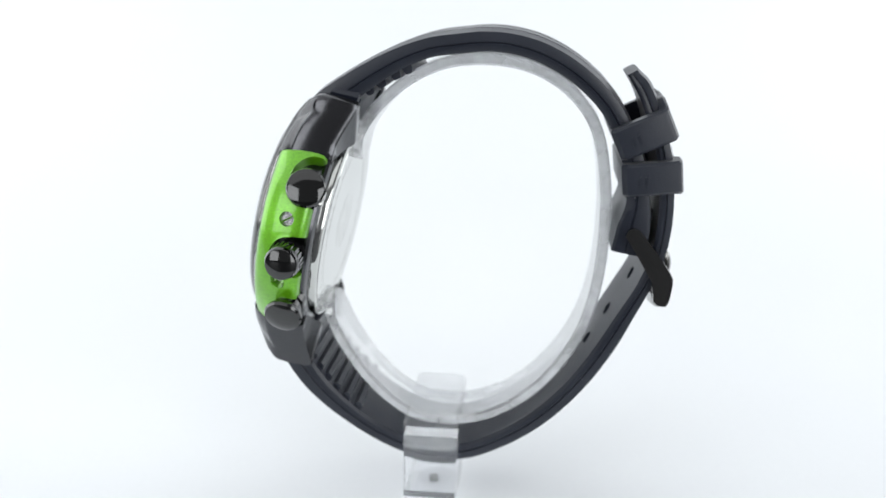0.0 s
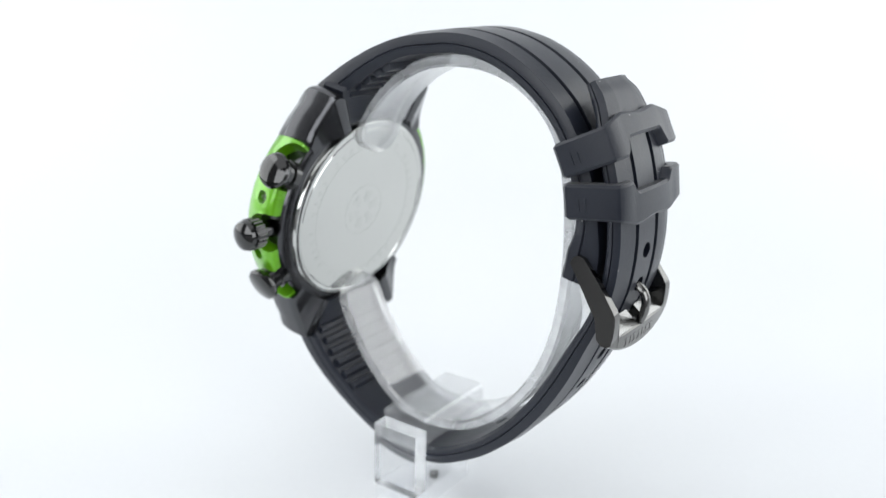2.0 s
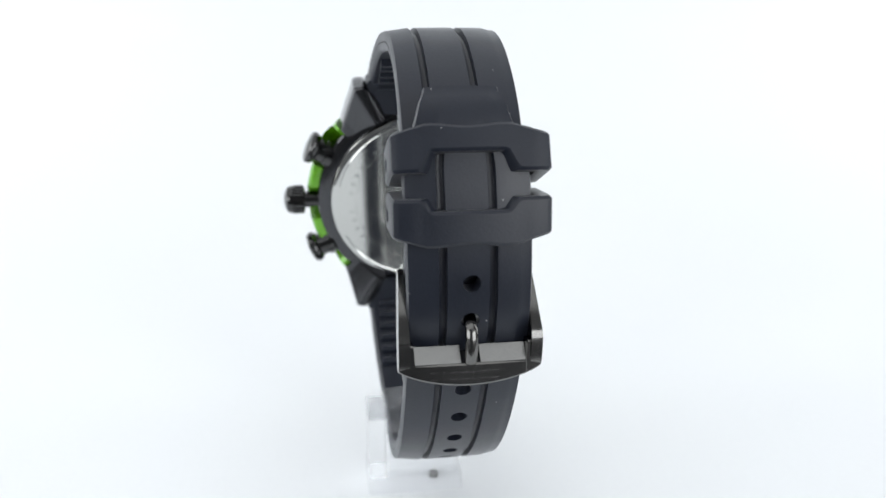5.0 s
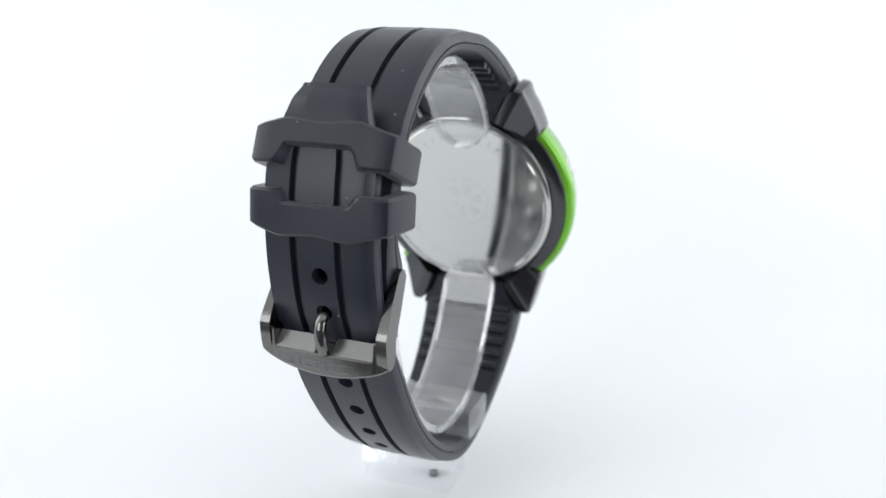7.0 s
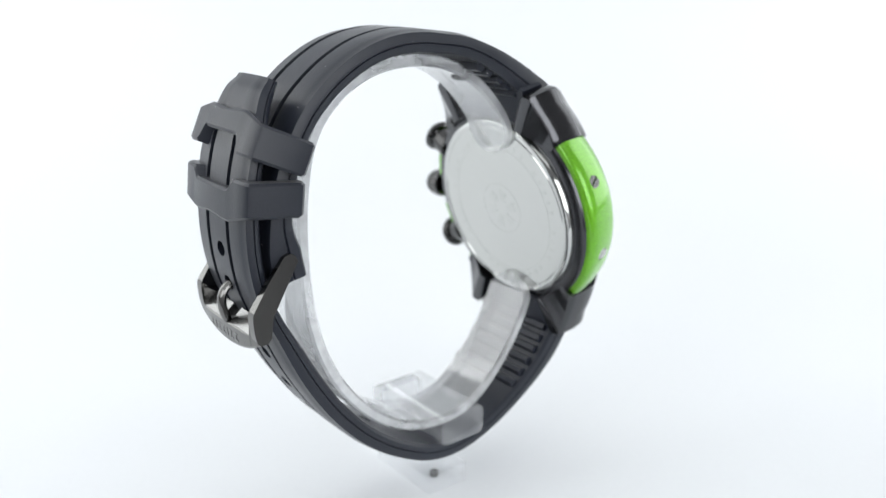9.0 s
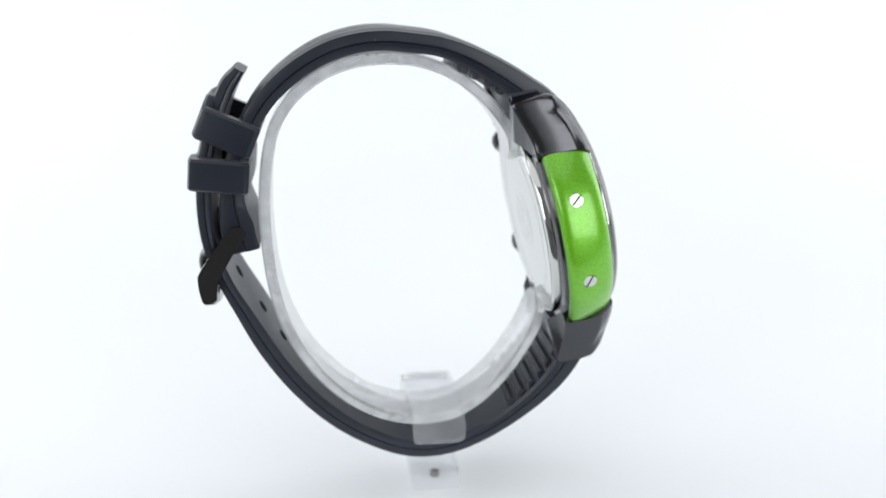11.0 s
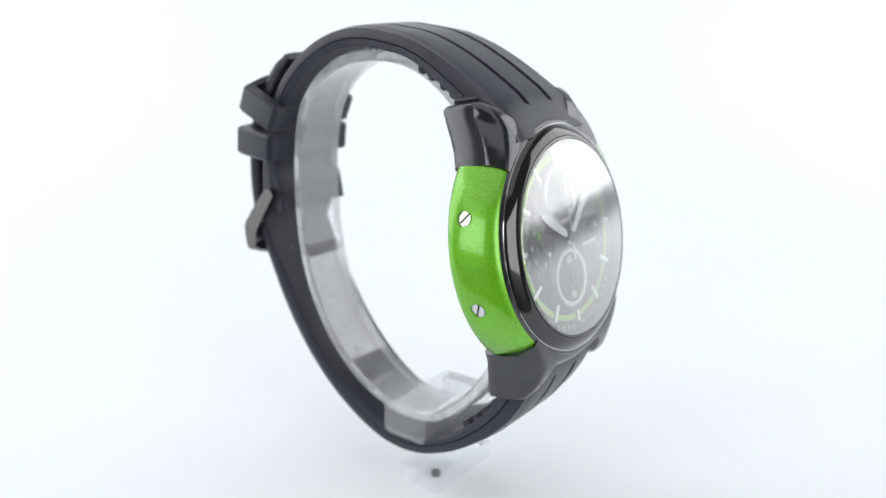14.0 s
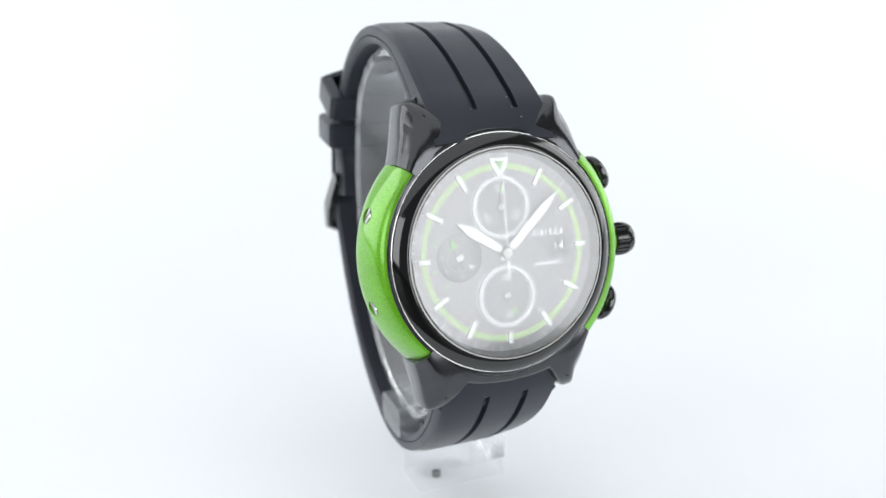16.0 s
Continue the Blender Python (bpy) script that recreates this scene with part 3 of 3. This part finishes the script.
def build_controls():
    for i, (b, c, R) in enumerate(CONTROLS):
        a0 = math.sqrt(20.7 ** 2 - b * b)
        crown = i == 1

        def at(u, v, h):
            return C(h, b + u, c + v)
        bm = bmesh.new()
        if crown:
            lathe(bm, [(1.7, a0 - 1.5), (1.7, 24.0), (2.5, 24.1), (2.75, 24.4), (2.75, 26.5), (2.9, 26.6), (2.9, 27.1), (2.6, 27.8), (1.7, 28.3), (0.6, 28.5)], at, steps=48)
            ob = part("crown", bm, GLOSSY, case, "round black fluted crown", angle=30)
            for k in range(20):
                w = 2 * math.pi * k / 20
                bm = bmesh.new()
                rod(bm, at(2.75 * math.cos(w), 2.75 * math.sin(w), 24.4), at(2.75 * math.cos(w), 2.75 * math.sin(w), 26.5), 0.00026, 6)
                part("flute", bm, GLOSSY, ob)
        else:
            tip = Vector((23.4, b + (0.6 if b > 0 else -0.4)))
            out = Vector((math.cos(radians(24)), math.copysign(math.sin(radians(24)), b)))
            side = Vector((-out.y, out.x))

            def at(u, v, h, tip=tip, out=out, side=side):
                q = tip + out * (h - 23.0) + side * u
                return C(q.x, q.y, c + v)
            lathe(bm, [(2.2, 14.5), (2.2, 17.2), (2.8, 17.4), (2.8, 19.0), (2.45, 19.1), (2.45, 20.6), (2.8, 20.8), (3.3, 21.5), (3.35, 22.0), (3.1, 22.5), (2.4, 22.8), (1.0, 23.0)], at, steps=48)
            part("push_button", bm, GLOSSY, case, "domed gloss black chronograph button", angle=30)


build_controls()


def build_bezel():
    bm = bmesh.new()
    ring_lathe(bm, [(19.62, 0.26), (19.62, 0.36), (19.56, 0.42), (19.3, 0.42), (19.3, 0.26)], steps=160)
    part("bezel_edge", bm, BRUSHED, case, "thin bright steel line round the bezel")
    bm = bmesh.new()
    ring_lathe(bm, [(19.5, 0.25), (19.5, 0.5), (19.25, 0.85), (18.4, 1.45), (17.7, 1.8), (17.35, 1.85), (17.2, 1.75), (17.15, 0.1)], steps=160)
    part("bezel", bm, GLOSSY, case, "smooth gloss black bezel ring")
    bm = bmesh.new()
    ring_lathe(bm, [(17.2, 1.6), (17.2, 1.95), (16.95, 1.95), (16.95, 1.6)], steps=160)
    part("glass_gasket", bm, GUN, case)
    bm = bmesh.new()
    lathe(bm, [(16.95, 1.8), (16.7, 2.05), (12.0, 2.18), (6.0, 2.27), (0.3, 2.3)], steps=96)
    bmesh.ops.delete(bm, geom=[f for f in bm.faces if len(f.verts) > 4 and f.calc_area() > 1e-4], context="FACES_ONLY")
    g = part("watch_glass", bm, CRYSTAL, case, "clear slightly domed watch glass")
    g.visible_shadow = False


build_bezel()


# ---- the dial ----
def D(a, b, c):
    """As C, for what lies on the dial, which sits a little below the bezel."""
    return C(a, b, c - 0.8)


def bar_on_dial(a, b, length, width, turn, c0, c1, mat, parent, name, bevel=0.0):
    """A bar whose length runs along turn degrees clockwise from twelve."""
    w = radians(turn)
    ux, uy = math.sin(w), math.cos(w)
    bm = bmesh.new()
    out = [(-width / 2, -length / 2), (width / 2, -length / 2), (width / 2, length / 2), (-width / 2, length / 2)]
    prism(bm, [(a + u * uy + v * ux, b - u * ux + v * uy) for u, v in out], c0, c1, D)
    return part(name, bm, mat, parent, bevel=bevel)


def pointer(name, a, b, outline, turn, c, mat, parent, label="", ridge=0.12):
    """A flat dial needle, outline (across, along), with a raised middle line."""
    w = radians(turn)
    ux, uy = math.sin(w), math.cos(w)
    bm = bmesh.new()
    prism(bm, [(a + u * uy + v * ux, b - u * ux + v * uy) for u, v in outline], c, c + ridge, D)
    return part(name, bm, mat, parent, label)


def build_dial():
    bm = bmesh.new()
    lathe(bm, [(17.1, 0.3), (17.1, 0.75), (0.2, 0.75)], D, steps=96)
    dial = part("dial", bm, DIAL, case, "black chronograph dial with a pale green ring")
    bm = bmesh.new()
    ring_lathe(bm, [(17.1, 0.75), (17.1, 2.5), (16.95, 2.5), (16.2, 0.76)], D, steps=128)
    part("flange", bm, DIAL, dial)
    bm = bmesh.new()
    ring_lathe(bm, [(14.55, 0.76), (14.55, 0.81), (13.55, 0.81), (13.55, 0.76)], D, steps=128)
    part("green_ring", bm, PALE, dial, "pale green ring printed round the dial")
    for i in range(60):
        if i % 5:
            w = radians(6 * i)
            bar_on_dial(15.85 * math.sin(w), 15.85 * math.cos(w), 1.05, 0.16, 6 * i, 0.76, 0.80, LUME, dial, "minute_tick")
    for h in range(1, 12):
        w = radians(30 * h)
        L, mid = (1.9, 14.1) if h in (3, 6, 9) else (3.0, 13.6)
        bar_on_dial(mid * math.sin(w), mid * math.cos(w), L, 0.72, 30 * h, 0.76, 1.15, LUME, dial, "hour_marker", bevel=0.00008)
    pointer("triangle_marker", 0, 0, [(-1.7, 15.4), (1.7, 15.4), (1.6, 14.6), (0.45, 12.5), (-0.45, 12.5), (-1.6, 14.6)], 0, 0.76, LUME, dial, "white framed triangle at twelve", 0.35)
    pointer("triangle_marker", 0, 0, [(-0.75, 14.9), (0.75, 14.9), (0, 13.3)], 0, 1.12, NEEDLE, dial, "green heart of the twelve marker", 0.05)
    for cb, marks in ((7.4, (("60", 0), ("20", 120), ("40", 240))), (-7.2, (("60", 0), ("30", 180)))):
        bm = bmesh.new()
        lathe(bm, [(4.7, 0.762), (4.7, 0.80), (0.1, 0.80)], place=D, centre=(0, cb), steps=64)
        part("sub_dial", bm, MATTE, dial, "small recessed black sub-dial")
        bm = bmesh.new()
        ring_lathe(bm, [(5.2, 0.76), (5.15, 0.95), (4.55, 0.98), (4.35, 0.80)], place=D, centre=(0, cb), steps=72)
        sub = part("sub_dial_ring", bm, SILVER, dial, "raised white sub-dial ring with fine ticks")
        for k in range(60):
            w = radians(6 * k)
            bar_on_dial(4.9 * math.sin(w), cb + 4.9 * math.cos(w), 0.42, 0.14, 6 * k, 0.97, 1.0, DIAL, sub, "ring_tick")
        for text, ang in marks:
            w = radians(ang)
            lettering("numeral", text, 1.7, 3.1 * math.sin(w), cb + 3.1 * math.cos(w), 0.80, SILVER, dial, {120: 60, 240: -60}.get(ang, 0))
        bm = bmesh.new()
        lathe(bm, [(0.75, 0.8), (0.75, 1.1), (0.5, 1.2), (0.1, 1.2)], place=D, centre=(0, cb), steps=24)
        part("needle_hub", bm, GUN, dial)
    for cb, turn in ((7.4, 4), (-7.2, 155)):
        pointer("sub_needle", 0, cb, [(-0.3, -1.2), (0.3, -1.2), (0.4, 0.6), (0.42, 2.2), (-0.42, 2.2), (-0.4, 0.6)], turn, 1.05, DIAL, dial, "dark body of a small needle")
        pointer("sub_needle", 0, cb, [(-0.42, 2.2), (0.42, 2.2), (0, 4.0)], turn, 1.05, NEEDLE, dial, "green tip of a small needle")
        for r in (2.5, 1.5):
            bm = bmesh.new()
            ring_lathe(bm, [(r, 0.80), (r, 0.84), (r - 0.22, 0.84), (r - 0.22, 0.80)], place=D, centre=(0, cb), steps=48)
            part("sub_dial_step", bm, DIAL, dial)
    # the twenty-four hour sub-dial at nine
    bm = bmesh.new()
    lathe(bm, [(4.1, 0.762), (4.05, 0.79), (0.1, 0.79)], place=D, centre=(-8.0, 0.0), steps=64)
    part("sub_dial", bm, MATTE, dial, "small black sub-dial with printed figures")
    for text, ang in (("12", 15), ("9", -35), ("6", -82), ("3", -130), ("0", 175)):
        w = radians(ang)
        lettering("numeral", text, 1.15, -8.0 + 3.1 * math.sin(w), 3.1 * math.cos(w), 0.79, SILVER, dial, -ang * 0.2)
    pointer("sub_needle", -8.0, 0, [(-0.3, -2.0), (0.3, -2.0), (0.42, 1.0), (0.3, 1.9), (-0.3, 1.9), (-0.42, 1.0)], -25, 1.0, DIAL, dial, "dark body of a small needle")
    pointer("sub_needle", -8.0, 0, [(-0.75, 1.7), (0.75, 1.7), (0, 3.7)], -25, 1.0, NEEDLE, dial, "green tip of a small needle")
    for ang in (-60, -48, -112, -150):
        w = radians(ang)
        bar_on_dial(-8.0 + 4.7 * math.sin(w), 4.7 * math.cos(w), 0.7, 0.35, ang, 0.76, 0.80, NEEDLE, dial, "printed_mark")
    for r in (4.15, 2.3):
        bm = bmesh.new()
        ring_lathe(bm, [(r, 0.79), (r, 0.83), (r - 0.2, 0.83), (r - 0.2, 0.79)], place=D, centre=(-8.0, 0.0), steps=56)
        part("sub_dial_step", bm, DIAL, dial)
    pointer("sub_needle", -8.0, 0, [(-0.5, 2.9), (0.5, 2.9), (0, 1.9)], 130, 0.8, LUME, dial, "small white triangle mark", 0.08)
    bm = bmesh.new()
    lathe(bm, [(0.7, 0.79), (0.7, 1.1), (0.1, 1.15)], place=D, centre=(-8.0, 0.0), steps=24)
    part("needle_hub", bm, GUN, dial)
    # the date window
    bm = bmesh.new()
    prism(bm, rounded(8.1, -1.45, 11.9, 1.45, 0.3), 0.76, 0.79, D)
    win = part("date_window", bm, INK, dial, "black date window with white figures")
    lettering("numeral", "14", 2.2, 10.0, 0.0, 0.79, SILVER, win)
    # maker's marks as plain bars
    for u, w in ((0, 0.8), (0.95, 0.3), (1.55, 0.65), (2.45, 0.3), (3.1, 0.7), (4.1, 0.65), (5.1, 0.8)):
        bar_on_dial(5.2 + u + w / 2, 2.55, 1.0, w * 0.6, 0, 0.76, 0.86, SILVER, dial, "maker_mark")
    for k in range(8):
        bar_on_dial(5.6 + 0.62 * k, -2.6, 0.7 if k in (0, 4) else 0.5, 0.4, 0, 0.76, 0.82, SILVER, dial, "maker_mark")
    # the main needles at seven past ten
    sword = lambda w0, w1, L: [(-0.35, -1.4), (0.35, -1.4), (0.35, 0.9), (w0, 1.6), (w1, L * 0.72), (0, L), (-w1, L * 0.72), (-w0, 1.6), (-0.35, 0.9)]
    pointer("hour_needle", 0, 0, sword(0.65, 0.85, 10.2), -56, 1.45, LUME, dial, "white lumed hour needle", 0.16)
    pointer("minute_needle", 0, 0, sword(0.65, 0.72, 13.8), 47, 1.75, LUME, dial, "white lumed minute needle", 0.16)
    pointer("seconds_needle", 0, 0, [(-0.22, -4.0), (0.22, -4.0), (0.12, 0), (0.07, 13.6), (-0.07, 13.6), (-0.12, 0)], 0, 2.05, SILVER, dial, "thin silver seconds needle", 0.08)
    bm = bmesh.new()
    lathe(bm, [(0.95, 0.76), (0.95, 2.1), (0.75, 2.3), (0.1, 2.35)], D, steps=32)
    part("needle_hub", bm, GUN, dial)


build_dial()


# ---- the case back ----
def build_case_back():
    bm = bmesh.new()
    lathe(bm, [(18.8, -9.3), (18.8, -10.05), (18.6, -10.4), (18.1, -10.6), (17.7, -10.6), (17.55, -10.5), (17.35, -10.5), (17.2, -10.6), (0.2, -10.6)], steps=128)
    back = part("case_back", bm, BRUSHED, case, "polished steel case back with a faint round emblem")
    for r0, r1 in ((13.7, 13.55), (5.4, 5.2)):
        bm = bmesh.new()
        ring_lathe(bm, [(r0, -10.55), (r0, -10.615), (r1, -10.615), (r1, -10.55)], steps=96)
        part("engraved_ring", bm, ETCH, back)
    for k in range(44):
        if k % 11 in (0, 5):
            continue
        w = 2 * math.pi * k / 44
        bm = bmesh.new()
        out = [(-0.35, -0.5), (0.35, -0.5), (0.35, 0.5), (-0.35, 0.5)]
        prism(bm, [(14.6 * math.cos(w) + u * -math.sin(w) + v * math.cos(w), 14.6 * math.sin(w) + u * math.cos(w) + v * math.sin(w)) for u, v in out], -10.55, -10.612, C)
        part("engraved_mark", bm, ETCH, back)
    for k in range(6):
        bm = bmesh.new()
        w = radians(60 * k + 15)
        out = [(-0.6, 1.6), (0.6, 1.6), (1.1, 4.0), (-1.1, 4.0)]
        prism(bm, [(u * math.cos(w) - v * math.sin(w), u * math.sin(w) + v * math.cos(w)) for u, v in out], -10.55, -10.615, C)
        part("emblem", bm, ETCH, back)


build_case_back()


# ---- the stand ----
def build_stand():
    ring = [(-15.7, -34.6), (-14.5, -29.0), (-10.8, -23.6), (-5.0, -18.6), (1.5, -15.5), (8.0, -14.5), (15.5, -15.1), (22.0, -17.6), (27.6, -22.2), (31.2, -28.4), (33.0, -38.0), (33.2, -48.5), (32.2, -58.5), (29.8, -67.0), (25.8, -74.5), (20.0, -81.2), (13.0, -86.0),
            (5.5, -88.2), (-2.5, -87.8), (-8.6, -84.6), (-14.2, -79.0), (-18.8, -72.0), (-21.2, -66.5), (-22.0, -62.6)]
    pts, tang, _ = smooth_curve(ring, 240)
    bm = bmesh.new()
    rings = []
    for i, (p, t) in enumerate(zip(pts, tang)):
        s = i / 239
        n = Vector((t.y, -t.x))
        e = min(1.0, (min(s, 1 - s) + 0.0012) / 0.03)
        w = 5.9 * math.sqrt(1 - (1 - e) ** 2)
        sec = [(-w + 0.5, 0), (w - 0.5, 0), (w, 0.4), (w, 1.7), (w - 0.5, 2.1), (-w + 0.5, 2.1), (-w, 1.7), (-w, 0.4)]
        rings.append([bm.verts.new(W(p.x + n.x * d, y, p.y + n.y * d)) for y, d in sec])
    faces_between(bm, rings)
    bm.faces.new(rings[0])
    bm.faces.new(rings[-1])
    bm.normal_update()
    # edge faces take the whitened material with the painted glint
    for f in bm.faces:
        if abs(f.normal.y) > 0.4 or f.calc_area() < 1e-7:
            f.material_index = 1
    part("cuff_ring", bm, ACRYLIC, stand, "clear acrylic open cuff ring", edge=ACRYLIC_EDGE)
    bm = bmesh.new()
    prism(bm, rounded(-4.9, -90.6, 5.6, -84.2, 1.4), -10.6, 9.6, lambda u, v, h: W(u, h, v))
    pane = part("cross_block", bm, BLOCK_CLEAR, stand, "clear acrylic block under the ring", bevel=0.0006)
    pane.visible_shadow = False
    bm = bmesh.new()
    prism(bm, [(-4.6, -100.0), (5.6, -100.0), (6.0, -86.4), (-4.4, -86.4)], -14.2, -10.7, lambda u, v, h: W(u, h, v))
    pane = part("leg", bm, BLOCK, stand, "clear acrylic upright leg", bevel=0.0005)
    pane.visible_shadow = False
    bm = bmesh.new()
    prism(bm, rounded(-4.6, -14.4, 5.4, 5.2, 1.0), -104.0, -100.05, W)
    pane = part("foot", bm, BLOCK_CLEAR, stand, "clear acrylic foot block", bevel=0.0005)
    pane.visible_shadow = False


build_stand()


def build_foot_screw():
    bm = bmesh.new()
    rod(bm, W(0.0, -0.3, -103.9), W(0.0, -0.3, -102.9), 0.0010, 20)
    part("screw", bm, GUN, stand, "small dark screw in the foot")


build_foot_screw()


def motions():
    """Stand and watch turn together at an even rate."""
    rows = [(0.5 * i, pose(0, 0, 0, 0, 0, TURN_START + TURN_RATE * 0.5 * i)) for i in range(33)]
    walk(stand, rows)
    walk(watch, rows)


motions()
